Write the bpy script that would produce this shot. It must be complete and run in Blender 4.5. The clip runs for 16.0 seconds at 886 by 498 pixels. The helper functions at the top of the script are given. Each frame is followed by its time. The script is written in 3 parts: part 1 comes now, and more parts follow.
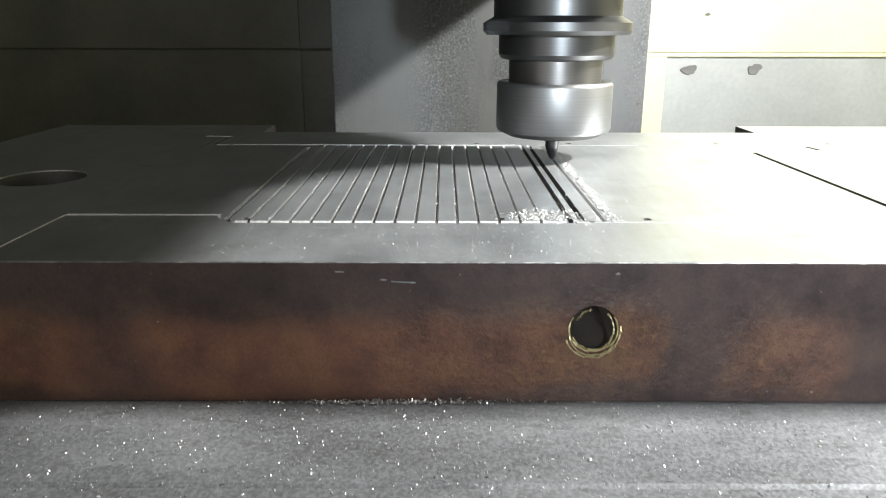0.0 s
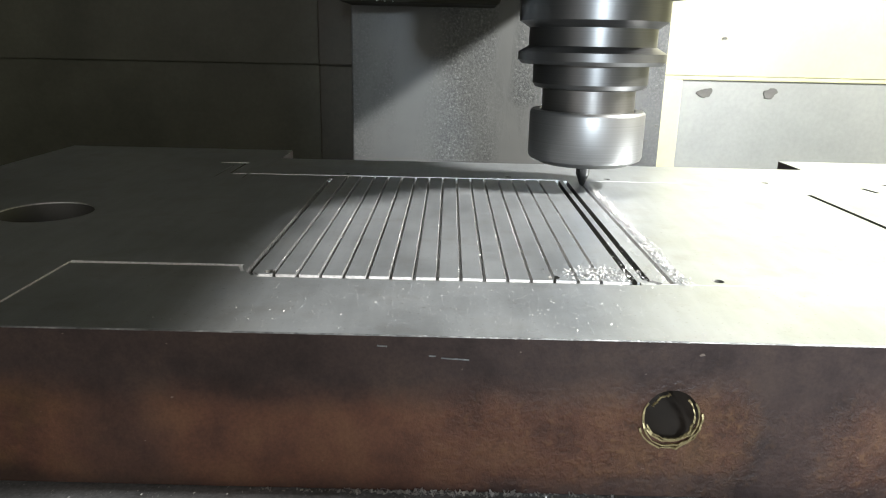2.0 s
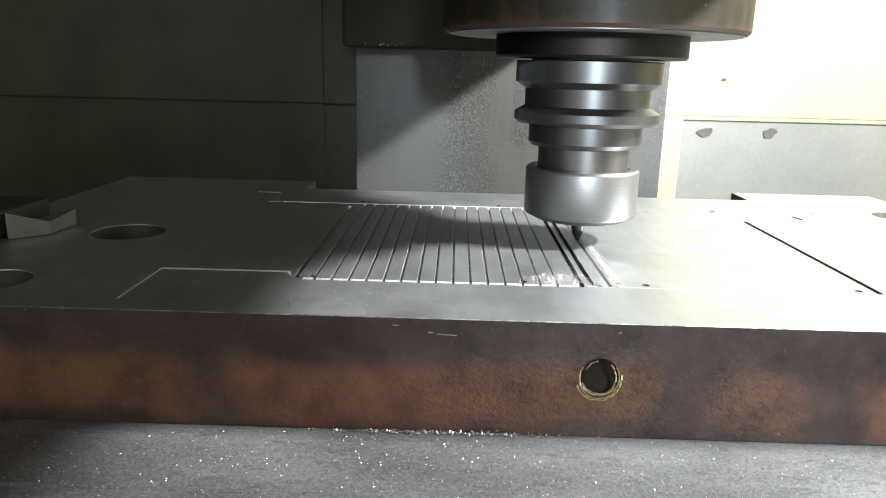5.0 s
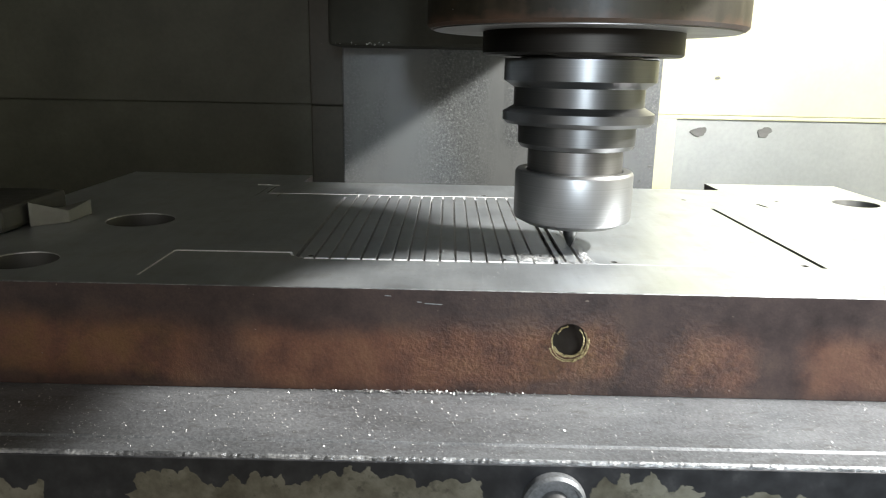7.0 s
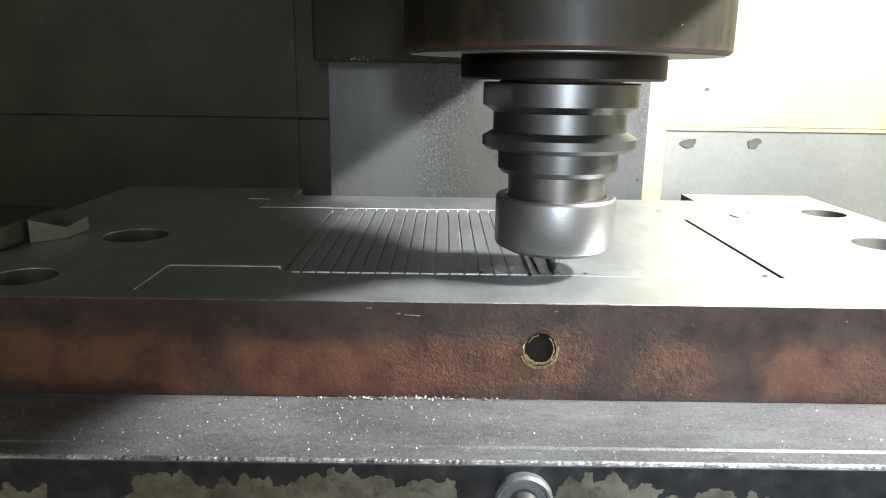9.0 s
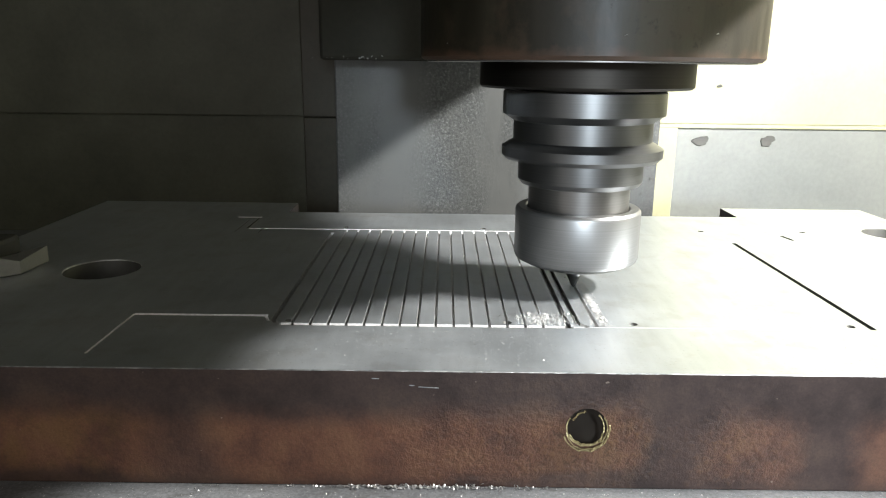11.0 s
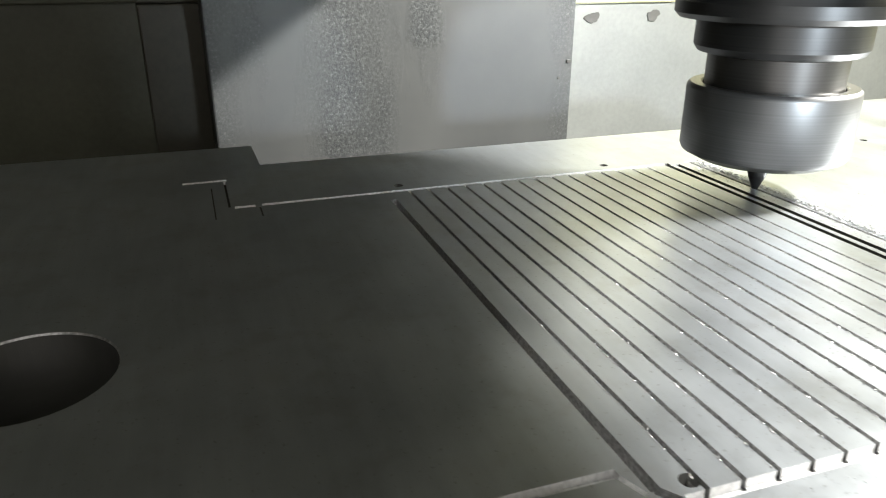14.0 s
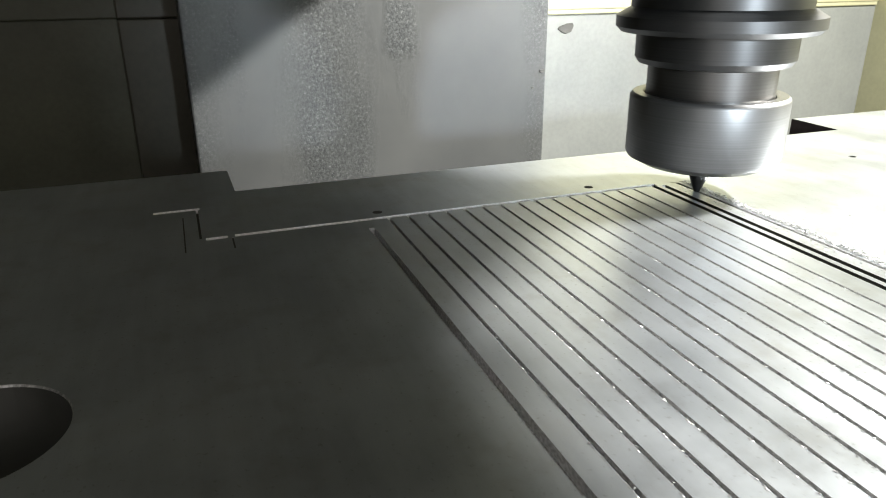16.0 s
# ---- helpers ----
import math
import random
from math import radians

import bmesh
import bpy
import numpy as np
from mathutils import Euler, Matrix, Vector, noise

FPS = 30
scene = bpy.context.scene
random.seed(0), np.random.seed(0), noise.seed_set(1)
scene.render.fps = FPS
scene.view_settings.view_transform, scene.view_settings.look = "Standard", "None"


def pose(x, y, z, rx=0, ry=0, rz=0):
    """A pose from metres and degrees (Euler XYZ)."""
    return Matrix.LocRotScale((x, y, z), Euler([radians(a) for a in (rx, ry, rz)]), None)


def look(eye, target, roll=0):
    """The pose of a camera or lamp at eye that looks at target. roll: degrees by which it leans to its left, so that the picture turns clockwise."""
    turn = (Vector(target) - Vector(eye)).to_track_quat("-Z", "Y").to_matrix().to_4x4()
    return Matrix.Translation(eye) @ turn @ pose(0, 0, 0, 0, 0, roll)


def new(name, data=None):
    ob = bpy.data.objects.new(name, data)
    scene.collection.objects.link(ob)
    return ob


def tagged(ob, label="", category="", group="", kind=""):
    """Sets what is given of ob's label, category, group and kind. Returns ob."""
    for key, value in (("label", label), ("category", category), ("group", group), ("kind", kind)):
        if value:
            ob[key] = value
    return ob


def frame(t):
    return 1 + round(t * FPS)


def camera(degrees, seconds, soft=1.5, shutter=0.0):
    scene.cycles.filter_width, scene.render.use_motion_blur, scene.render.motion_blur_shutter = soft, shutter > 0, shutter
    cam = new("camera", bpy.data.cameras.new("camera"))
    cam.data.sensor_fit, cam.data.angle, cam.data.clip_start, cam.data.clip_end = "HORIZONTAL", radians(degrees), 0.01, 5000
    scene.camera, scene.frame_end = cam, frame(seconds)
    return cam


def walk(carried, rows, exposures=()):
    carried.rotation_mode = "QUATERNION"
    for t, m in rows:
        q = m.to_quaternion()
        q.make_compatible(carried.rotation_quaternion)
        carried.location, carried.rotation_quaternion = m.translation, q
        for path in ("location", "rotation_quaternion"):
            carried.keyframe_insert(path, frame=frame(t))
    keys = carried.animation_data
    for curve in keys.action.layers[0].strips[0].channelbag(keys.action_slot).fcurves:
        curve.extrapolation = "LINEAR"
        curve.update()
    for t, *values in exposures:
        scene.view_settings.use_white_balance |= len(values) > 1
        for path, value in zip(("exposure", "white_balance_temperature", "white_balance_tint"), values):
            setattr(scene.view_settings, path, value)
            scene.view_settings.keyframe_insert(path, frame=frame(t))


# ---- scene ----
# World: the spindle axis is x = 0, y = 0; z = 0 is the top of the machined plate. The column stands still, the table slides in y.
cam = camera(63.29, 16.0, soft=1.0, shutter=0.5)
CAMERA_ROWS = [
    (0.0, pose(-0.0484, -0.3223, 0.0554, 72.995, -0.077, 0.093)),
    (0.5, pose(-0.0502, -0.3231, 0.0585, 73.041, -0.227, -0.068)),
    (1.0, pose(-0.0554, -0.3197, 0.0584, 73.309, -0.934, -0.150)),
    (1.5, pose(-0.0595, -0.3215, 0.0608, 73.815, -1.015, 0.433)),
    (2.0, pose(-0.0610, -0.3237, 0.0612, 73.931, -1.180, 0.615)),
    (2.5, pose(-0.0591, -0.3223, 0.0642, 74.281, -1.278, 0.399)),
    (3.0, pose(-0.0578, -0.3239, 0.0675, 75.110, -1.617, 0.632)),
    (3.5, pose(-0.0579, -0.3310, 0.0687, 75.459, -1.809, 0.997)),
    (4.0, pose(-0.0568, -0.3308, 0.0733, 75.735, -1.631, 1.092)),
    (6.5, pose(-0.0590, -0.3116, 0.0755, 75.982, -1.095, 0.844)),
    (7.0, pose(-0.0545, -0.3100, 0.0746, 75.941, -1.106, 0.524)),
    (7.5, pose(-0.0476, -0.3079, 0.0726, 75.678, -1.079, -0.090)),
    (8.0, pose(-0.0452, -0.3030, 0.0751, 75.825, -0.766, -0.066)),
    (8.5, pose(-0.0479, -0.3021, 0.0790, 76.102, -0.721, -0.225)),
    (9.0, pose(-0.0480, -0.3004, 0.0822, 76.358, -0.797, 0.047)),
    (9.5, pose(-0.0483, -0.2988, 0.0848, 76.079, -0.700, -0.069)),
    (10.0, pose(-0.0543, -0.2918, 0.0929, 76.230, -0.621, 0.252)),
    (12.5, pose(-0.0548, -0.2871, 0.0806, 74.539, -0.749, 0.029)),
    (13.0, pose(-0.0649, -0.2859, 0.0895, 74.516, -1.056, 0.377)),
    (13.3, pose(-0.0809, -0.2618, 0.0896, 71.679, -1.558, 0.286)),
    (13.4, pose(-0.0945, -0.2463, 0.0822, 70.848, -1.957, -1.114)),
    (13.5, pose(-0.1078, -0.2306, 0.0787, 69.882, -0.715, -5.603)),
    (13.6, pose(-0.1286, -0.2101, 0.0771, 68.568, 0.993, -10.064)),
    (13.8, pose(-0.1649, -0.1904, 0.0700, 67.988, 0.245, -15.489)),
    (14.0, pose(-0.1698, -0.1791, 0.0698, 67.864, -0.116, -19.108)),
    (14.5, pose(-0.1848, -0.1811, 0.0668, 67.743, -0.036, -19.022)),
    (15.0, pose(-0.1769, -0.1786, 0.0668, 67.810, 0.071, -19.634)),
    (15.5, pose(-0.1675, -0.1888, 0.0704, 68.146, -0.076, -20.063)),
    (16.0, pose(-0.1637, -0.1943, 0.0726, 68.580, 0.358, -20.051)),
]
EXPOSURES = [(0.0, -0.08), (13.0, -0.08), (14.0, 0.05), (16.0, 0.03)]
walk(cam, CAMERA_ROWS, EXPOSURES)

# ---- light ----
world = bpy.data.worlds.new("shop")
scene.world = world
world.use_nodes = True
world.node_tree.nodes["Background"].inputs["Color"].default_value = (1.0, 0.955, 0.90, 1)
world.node_tree.nodes["Background"].inputs["Strength"].default_value = 0.72


def lamp(name, place, target, watts, width, height, colour):
    data = bpy.data.lights.new(name, "AREA")
    data.shape, data.size, data.size_y, data.energy, data.color = "RECTANGLE", width, height, watts, colour
    ob = new(name, data)
    ob.matrix_world = look(place, target)
    return ob


WORK_LAMP = (0.52, -0.09, 0.44)
lamp("work_lamp", WORK_LAMP, (0, 0.05, 0), 21, 0.14, 0.020, (1.0, 0.985, 0.94))
# front light added at the open door; source unseen, beam narrowed for the column
FRONT_LIGHT = lamp("front_light", (0.021, -0.92, 0.19), (0.115, 0.1, 0.05), 0.38, 0.05, 0.05, (0.78, 0.90, 1.0))
FRONT_LIGHT.data.spread = radians(31)


# ---- materials ----
def material(name, base=(0.5, 0.5, 0.5), rough=0.5, metal=0.0):
    m = bpy.data.materials.new(name)
    m.use_nodes = True
    b = m.node_tree.nodes["Principled BSDF"]
    b.inputs["Base Color"].default_value = (*base, 1)
    b.inputs["Roughness"].default_value = rough
    b.inputs["Metallic"].default_value = metal
    return m


def node(m, kind, **values):
    n = m.node_tree.nodes.new(kind)
    for k, v in values.items():
        n.inputs[k].default_value = v
    return n


def link(m, a, b):
    m.node_tree.links.new(a, b)


def coords(m, scale=(1, 1, 1), offset=(0, 0, 0)):
    tc = node(m, "ShaderNodeTexCoord")
    mp = node(m, "ShaderNodeMapping")
    mp.inputs["Scale"].default_value = scale
    mp.inputs["Location"].default_value = offset
    link(m, tc.outputs["Object"], mp.inputs["Vector"])
    return mp.outputs["Vector"]


def noise_of(m, scale, detail=4.0, rough=0.55, stretch=(1, 1, 1), offset=(0, 0, 0)):
    n = node(m, "ShaderNodeTexNoise", Scale=scale, Detail=detail, Roughness=rough)
    link(m, coords(m, stretch, offset), n.inputs["Vector"])
    return n.outputs["Fac"]


def ramp(m, fac, stops):
    r = node(m, "ShaderNodeValToRGB")
    e = r.color_ramp.elements
    while len(e) < len(stops):
        e.new(0.5)
    for el, (p, c) in zip(e, stops):
        el.position, el.color = p, (*(c if isinstance(c, tuple) else (c, c, c)), 1)
    link(m, fac, r.inputs["Fac"])
    return r.outputs["Color"]


def mix(m, fac, a, b, how="MIX"):
    n = m.node_tree.nodes.new("ShaderNodeMix")
    n.data_type, n.blend_type = "RGBA", how
    for sock, v in ((n.inputs[0], fac), (n.inputs[6], a), (n.inputs[7], b)):
        if isinstance(v, (float, int)):
            sock.default_value = v if sock.type == "VALUE" else (v, v, v, 1)
        elif isinstance(v, tuple):
            sock.default_value = (*v, 1)
        else:
            link(m, v, sock)
    return n.outputs[2]


def shade(m, colour=None, rough=None, bump=None, strength=0.2, distance=0.001, metal=None):
    b = m.node_tree.nodes["Principled BSDF"]
    if colour is not None:
        link(m, colour, b.inputs["Base Color"])
    if rough is not None:
        link(m, rough, b.inputs["Roughness"])
    if metal is not None:
        link(m, metal, b.inputs["Metallic"])
    if bump is not None:
        n = node(m, "ShaderNodeBump", Strength=strength, Distance=distance)
        link(m, bump, n.inputs["Height"])
        link(m, n.outputs["Normal"], b.inputs["Normal"])
    return m


def ground_steel():
    """Ground plate: grinding lines along y, cloudy oil film, small dark stains."""
    m = material("ground_steel", metal=0.8)
    cloud = noise_of(m, 22, 5)
    blot = noise_of(m, 75, 5, 0.62)
    fine = noise_of(m, 260, 3, stretch=(1.0, 0.12, 1.0))
    speck = noise_of(m, 900, 2)
    col = mix(m, 0.30, ramp(m, cloud, [(0.3, (0.39, 0.43, 0.465)), (0.55, (0.545, 0.59, 0.63)), (0.75, (0.46, 0.47, 0.47))]), ramp(m, fine, [(0.3, 0.46), (0.7, 0.64)]))
    col = mix(m, ramp(m, blot, [(0.34, 0.22), (0.47, 0.0)]), col, (0.30, 0.29, 0.27))
    col = mix(m, ramp(m, speck, [(0.28, 0.35), (0.36, 0.0)]), col, (0.20, 0.20, 0.19))
    dull = mix(m, 0.10, mix(m, 0.25, cloud, blot), speck)
    return shade(m, col, ramp(m, dull, [(0.30, 0.30), (0.72, 0.52)]), fine, 0.06, 0.0004)


def cut_steel():
    m = material("freshly_cut_steel", (0.6, 0.6, 0.6), 0.42, 0.82)
    return shade(m, ramp(m, noise_of(m, 1300, 3), [(0.32, 0.36), (0.52, 0.60), (0.7, 0.80)]), bump=noise_of(m, 2200, 2), strength=0.35, distance=0.0003)


# Paler cut steel: the front light on the cross grooves is in its colour.
def lit_cut():
    m = material("lit_cut_steel", (0.8, 0.8, 0.8), 0.38, 0.25)
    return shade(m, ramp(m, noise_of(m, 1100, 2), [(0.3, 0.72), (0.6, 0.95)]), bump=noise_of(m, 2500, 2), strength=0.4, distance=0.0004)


def worn_edge():
    """A corner rubbed bright in places and still dull between."""
    m = material("rubbed_steel_edge", rough=0.42, metal=0.6)
    bare = mix(m, 0.4, noise_of(m, 60, 4, 0.6, (1, 1, 1)), noise_of(m, 700, 3, 0.6))
    return shade(m, ramp(m, bare, [(0.38, (0.10, 0.104, 0.11)), (0.50, (0.24, 0.25, 0.26)), (0.62, (0.48, 0.49, 0.50))]), bump=noise_of(m, 900, 4, 0.7), strength=0.6, distance=0.0006)


def scale_brown():
    """Mill scale, oil and rust on the plate's sides: rusty patches between smooth dark scale, an oiled dark band along the top."""
    m = material("rusty_mill_scale", metal=0.0)
    m.node_tree.nodes["Principled BSDF"].inputs["Specular IOR Level"].default_value = 0.28
    mid = noise_of(m, 60, 6, 0.66, offset=(3, 1, 0))
    fine = noise_of(m, 420, 4, 0.65)
    sep = node(m, "ShaderNodeSeparateXYZ")
    link(m, coords(m), sep.inputs[0])

    def plus(a, factor, b):
        n = node(m, "ShaderNodeMath")
        n.operation = "MULTIPLY_ADD"
        link(m, a, n.inputs[0])
        n.inputs[1].default_value = factor
        link(m, b, n.inputs[2])
        return n.outputs[0]

    def spread(value, low, high):
        n = node(m, "ShaderNodeMapRange")
        link(m, value, n.inputs["Value"])
        n.inputs["From Min"].default_value, n.inputs["From Max"].default_value = low, high
        return n.outputs["Result"]

    wander = plus(noise_of(m, 48, 6, 0.7), 0.022, sep.outputs["X"])
    span = spread(wander, -0.229, 0.151)
    along = lambda stops: ramp(m, span, [((x + 0.24) / 0.38, v) for x, v in stops])
    rusty = along([(-0.23, 0.7), (-0.20, 1.0), (-0.15, 1.0), (-0.138, 0.55), (-0.128, 0.45), (-0.119, 1.0), (-0.06, 1.0), (0.004, 0.72), (0.011, 0.08),
                   (0.022, 0.15), (0.031, 0.62), (0.050, 0.72), (0.058, 0.05), (0.071, 0.05), (0.079, 0.72), (0.115, 0.6), (0.14, 0.25)])
    grainy = along([(-0.22, 0.12), (-0.145, 0.12), (-0.123, 0.05), (-0.075, 0.08), (-0.050, 0.6), (-0.025, 0.9), (0.005, 1.0), (0.012, 0.25), (0.020, 0.25),
                    (0.029, 0.9), (0.046, 0.5), (0.060, 0.0), (0.085, 0.08), (0.12, 0.3)])
    olive = along([(-0.22, 0.75), (-0.16, 0.6), (-0.13, 0.0), (-0.03, 0.0), (-0.012, 0.4), (0.006, 0.5), (0.02, 0.0)])
    height = plus(noise_of(m, 34, 5, 0.65, offset=(1, 0, 2)), 0.011, plus(fine, 0.003, plus(grainy, -0.0028, plus(olive, -0.0045, sep.outputs["Z"]))))
    side = ramp(m, spread(height, -0.0326, 0.0064), [(0.0, 0.25), (0.10, 0.85), (0.20, 1.0), (0.50, 1.0), (0.64, 0.25), (0.74, 0.0)])
    fac = mix(m, 1.0, mix(m, 1.0, rusty, side, "MULTIPLY"), ramp(m, mid, [(0.32, 0.68), (0.50, 1.0)]), "MULTIPLY")
    dark = ramp(m, mid, [(0.32, (0.034, 0.025, 0.024)), (0.5, (0.058, 0.040, 0.037)), (0.7, (0.084, 0.057, 0.047))])
    rust = ramp(m, mid, [(0.30, (0.112, 0.051, 0.035)), (0.48, (0.155, 0.071, 0.046)), (0.66, (0.195, 0.098, 0.058))])
    rust = mix(m, mix(m, 1.0, olive, ramp(m, noise_of(m, 85, 5, 0.65), [(0.42, 0.0), (0.6, 0.9)]), "MULTIPLY"), rust, (0.185, 0.104, 0.045))
    col = mix(m, fac, dark, rust)
    grit = mix(m, 1.0, grainy, mix(m, 0.9, 1.0, side), "MULTIPLY")
    col = mix(m, mix(m, 1.0, grit, ramp(m, fine, [(0.53, 0.0), (0.66, 0.5)]), "MULTIPLY"), col, (0.21, 0.118, 0.060))
    col = mix(m, mix(m, 1.0, grit, ramp(m, fine, [(0.35, 0.6), (0.46, 0.0)]), "MULTIPLY"), col, (0.046, 0.028, 0.020))
    col = mix(m, 0.35, col, ramp(m, noise_of(m, 1200, 4, 0.7), [(0.36, 0.5), (0.60, 1.0)]), "MULTIPLY")
    col = mix(m, ramp(m, noise_of(m, 330, 2, 0.4, (1, 1, 1.4), (7, 0, 3)), [(0.765, 0.0), (0.78, 0.6)]), col, (0.30, 0.24, 0.20))
    return shade(m, col, ramp(m, mid, [(0.3, 0.36), (0.7, 0.6)]), mix(m, 0.08, mix(m, 1.0, grit, ramp(m, fine, [(0.38, 0.0), (0.62, 1.0)]), "MULTIPLY"), mid), 0.6, 0.0013)


def table_steel():
    m = material("worn_table_steel", metal=0.6)
    cloud = noise_of(m, 16, 6, 0.6, (1, 2, 1))
    fine = noise_of(m, 1100, 4, 0.65)
    col = mix(m, 0.22, ramp(m, cloud, [(0.32, (0.13, 0.137, 0.145)), (0.5, (0.195, 0.206, 0.221)), (0.66, (0.285, 0.30, 0.317))]), ramp(m, fine, [(0.40, (0.09, 0.094, 0.10)), (0.60, (0.46, 0.475, 0.49))]))
    col = mix(m, ramp(m, noise_of(m, 120, 5, 0.7, (1, 2.5, 1)), [(0.34, 0.4), (0.44, 0.0)]), col, (0.10, 0.095, 0.088))
    return shade(m, col, ramp(m, fine, [(0.3, 0.42), (0.7, 0.58)]), fine, 0.10, 0.0002)


def table_paint():
    """Greenish cream paint, flaked away from the edge down to dark iron."""
    m = material("flaked_cream_paint")
    # paint comes off in whole chips: every point of a chip shares the fate of its middle
    chip = node(m, "ShaderNodeTexVoronoi", Scale=300)
    ragged = node(m, "ShaderNodeTexNoise", Scale=420, Detail=4)
    spot = node(m, "ShaderNodeTexCoord")
    link(m, spot.outputs["Object"], ragged.inputs["Vector"])
    bent = node(m, "ShaderNodeVectorMath")
    bent.operation = "MULTIPLY_ADD"
    link(m, ragged.outputs["Color"], bent.inputs[0])
    bent.inputs[1].default_value = (0.0032, 0, 0.0032)
    link(m, spot.outputs["Object"], bent.inputs[2])
    link(m, bent.outputs[0], chip.inputs["Vector"])
    sep = node(m, "ShaderNodeSeparateXYZ")
    link(m, chip.outputs["Position"], sep.inputs[0])
    # height of the paint's ragged upper line along the table, worn lower where things are bolted on
    span = node(m, "ShaderNodeMapRange")
    link(m, sep.outputs["X"], span.inputs["Value"])
    span.inputs["From Min"].default_value, span.inputs["From Max"].default_value = -0.20, 0.12
    worn = [(-0.19, 0.55), (-0.176, 0.65), (-0.170, 0.1), (-0.150, 0.1), (-0.145, 0.84), (-0.128, 0.86), (-0.122, 0.64), (-0.115, 0.83), (-0.099, 0.72), (-0.086, 0.92),
            (-0.065, 0.92), (-0.060, 0.68), (-0.052, 0.80), (-0.041, 0.85), (-0.038, 0.1), (-0.011, 0.1), (-0.008, 0.84), (0.010, 0.88), (0.023, 0.8), (0.027, 0.5),
            (0.040, 0.54), (0.044, 0.68), (0.060, 0.62), (0.066, 0.45), (0.081, 0.45), (0.094, 0.2)]
    line = ramp(m, span.outputs["Result"], [((x + 0.20) / 0.32, v) for x, v in worn])
    edge = node(m, "ShaderNodeMath")
    edge.operation = "MULTIPLY_ADD"
    link(m, line, edge.inputs[0])
    edge.inputs[1].default_value = -0.02
    link(m, sep.outputs["Z"], edge.inputs[2])
    wave = node(m, "ShaderNodeTexNoise", Scale=130, Detail=3, Roughness=0.55)
    link(m, chip.outputs["Position"], wave.inputs["Vector"])
    rough_line = node(m, "ShaderNodeMath")
    rough_line.operation = "MULTIPLY_ADD"
    link(m, wave.outputs["Fac"], rough_line.inputs[0])
    rough_line.inputs[1].default_value = 0.006
    link(m, edge.outputs[0], rough_line.inputs[2])
    painted = node(m, "ShaderNodeMath")
    painted.operation = "LESS_THAN"
    link(m, rough_line.outputs[0], painted.inputs[0])
    painted.inputs[1].default_value = -0.0572
    dirt = noise_of(m, 70, 6, 0.65)
    paint = ramp(m, dirt, [(0.34, (0.085, 0.077, 0.055)), (0.46, (0.135, 0.127, 0.097)), (0.56, (0.190, 0.183, 0.145)), (0.7, (0.24, 0.232, 0.188))])
    paint = mix(m, ramp(m, noise_of(m, 240, 6, 0.75), [(0.56, 0.0), (0.68, 0.75)]), paint, (0.055, 0.05, 0.038))
    iron = ramp(m, noise_of(m, 160, 4), [(0.35, (0.012, 0.013, 0.016)), (0.62, (0.030, 0.031, 0.035)), (0.75, (0.06, 0.06, 0.062))])
    return shade(m, mix(m, painted.outputs[0], iron, paint), ramp(m, dirt, [(0.3, 0.45), (0.7, 0.6)]), painted.outputs[0], 0.6, 0.0006)


def column_sheet():
    """Sheet steel with dried splashes and runs of coolant in a few vertical streaks."""
    m = material("splashed_sheet_steel", metal=0.25)
    tc = node(m, "ShaderNodeTexCoord")
    sep = node(m, "ShaderNodeSeparateXYZ")
    link(m, tc.outputs["Object"], sep.inputs[0])
    span = node(m, "ShaderNodeMapRange")
    link(m, sep.outputs["X"], span.inputs["Value"])
    span.inputs["From Min"].default_value, span.inputs["From Max"].default_value = -0.16, 0.16
    streak = ramp(m, span.outputs["Result"], [(0.0, 0.48), (0.13, 0.42), (0.19, 0.22), (0.26, 0.35), (0.32, 0.80), (0.42, 0.72), (0.48, 0.22), (0.60, 0.22),
                                              (0.84, 0.15), (0.92, 0.52), (1.0, 0.6)])
    run = noise_of(m, 20, 5, 0.6, (1, 1, 0.35))
    # a second run hangs from above and ends half-way down
    level = node(m, "ShaderNodeMath")
    level.operation = "MULTIPLY_ADD"
    link(m, noise_of(m, 60, 4, 0.6), level.inputs[0])
    level.inputs[1].default_value = 0.03
    link(m, sep.outputs["Z"], level.inputs[2])
    above = node(m, "ShaderNodeMapRange")
    link(m, level.outputs[0], above.inputs["Value"])
    above.inputs["From Min"].default_value, above.inputs["From Max"].default_value = 0.010, 0.024
    hanging = ramp(m, span.outputs["Result"], [(0.47, 0.0), (0.52, 0.72), (0.56, 0.66), (0.61, 0.0), (0.70, 0.0), (0.74, 0.45), (0.77, 0.0)])
    streak = mix(m, 1.0, streak, mix(m, 1.0, hanging, above.outputs["Result"], "MULTIPLY"), "LIGHTEN")
    speck = noise_of(m, 420, 5, 0.72)
    wet = ramp(m, mix(m, 0.55, streak, run), [(0.42, 0.0), (0.62, 1.0)])
    spots = mix(m, 1.0, wet, ramp(m, speck, [(0.47, 0.0), (0.57, 1.0)]), "MULTIPLY")
    cloud = noise_of(m, 9, 5)
    col = ramp(m, cloud, [(0.3, (0.109, 0.114, 0.115)), (0.7, (0.150, 0.154, 0.151))])
    col = mix(m, mix(m, 1.0, wet, 0.40, "MULTIPLY"), col, (0.092, 0.098, 0.100))
    col = mix(m, mix(m, 1.0, spots, 0.68, "MULTIPLY"), col, (0.055, 0.06, 0.062))
    col = mix(m, mix(m, 1.0, wet, ramp(m, speck, [(0.34, 0.5), (0.42, 0.0)]), "MULTIPLY"), col, (0.36, 0.37, 0.37))
    return shade(m, col, ramp(m, cloud, [(0.3, 0.45), (0.7, 0.6)]), mix(m, 1.0, wet, speck, "MULTIPLY"), 0.5, 0.0012)


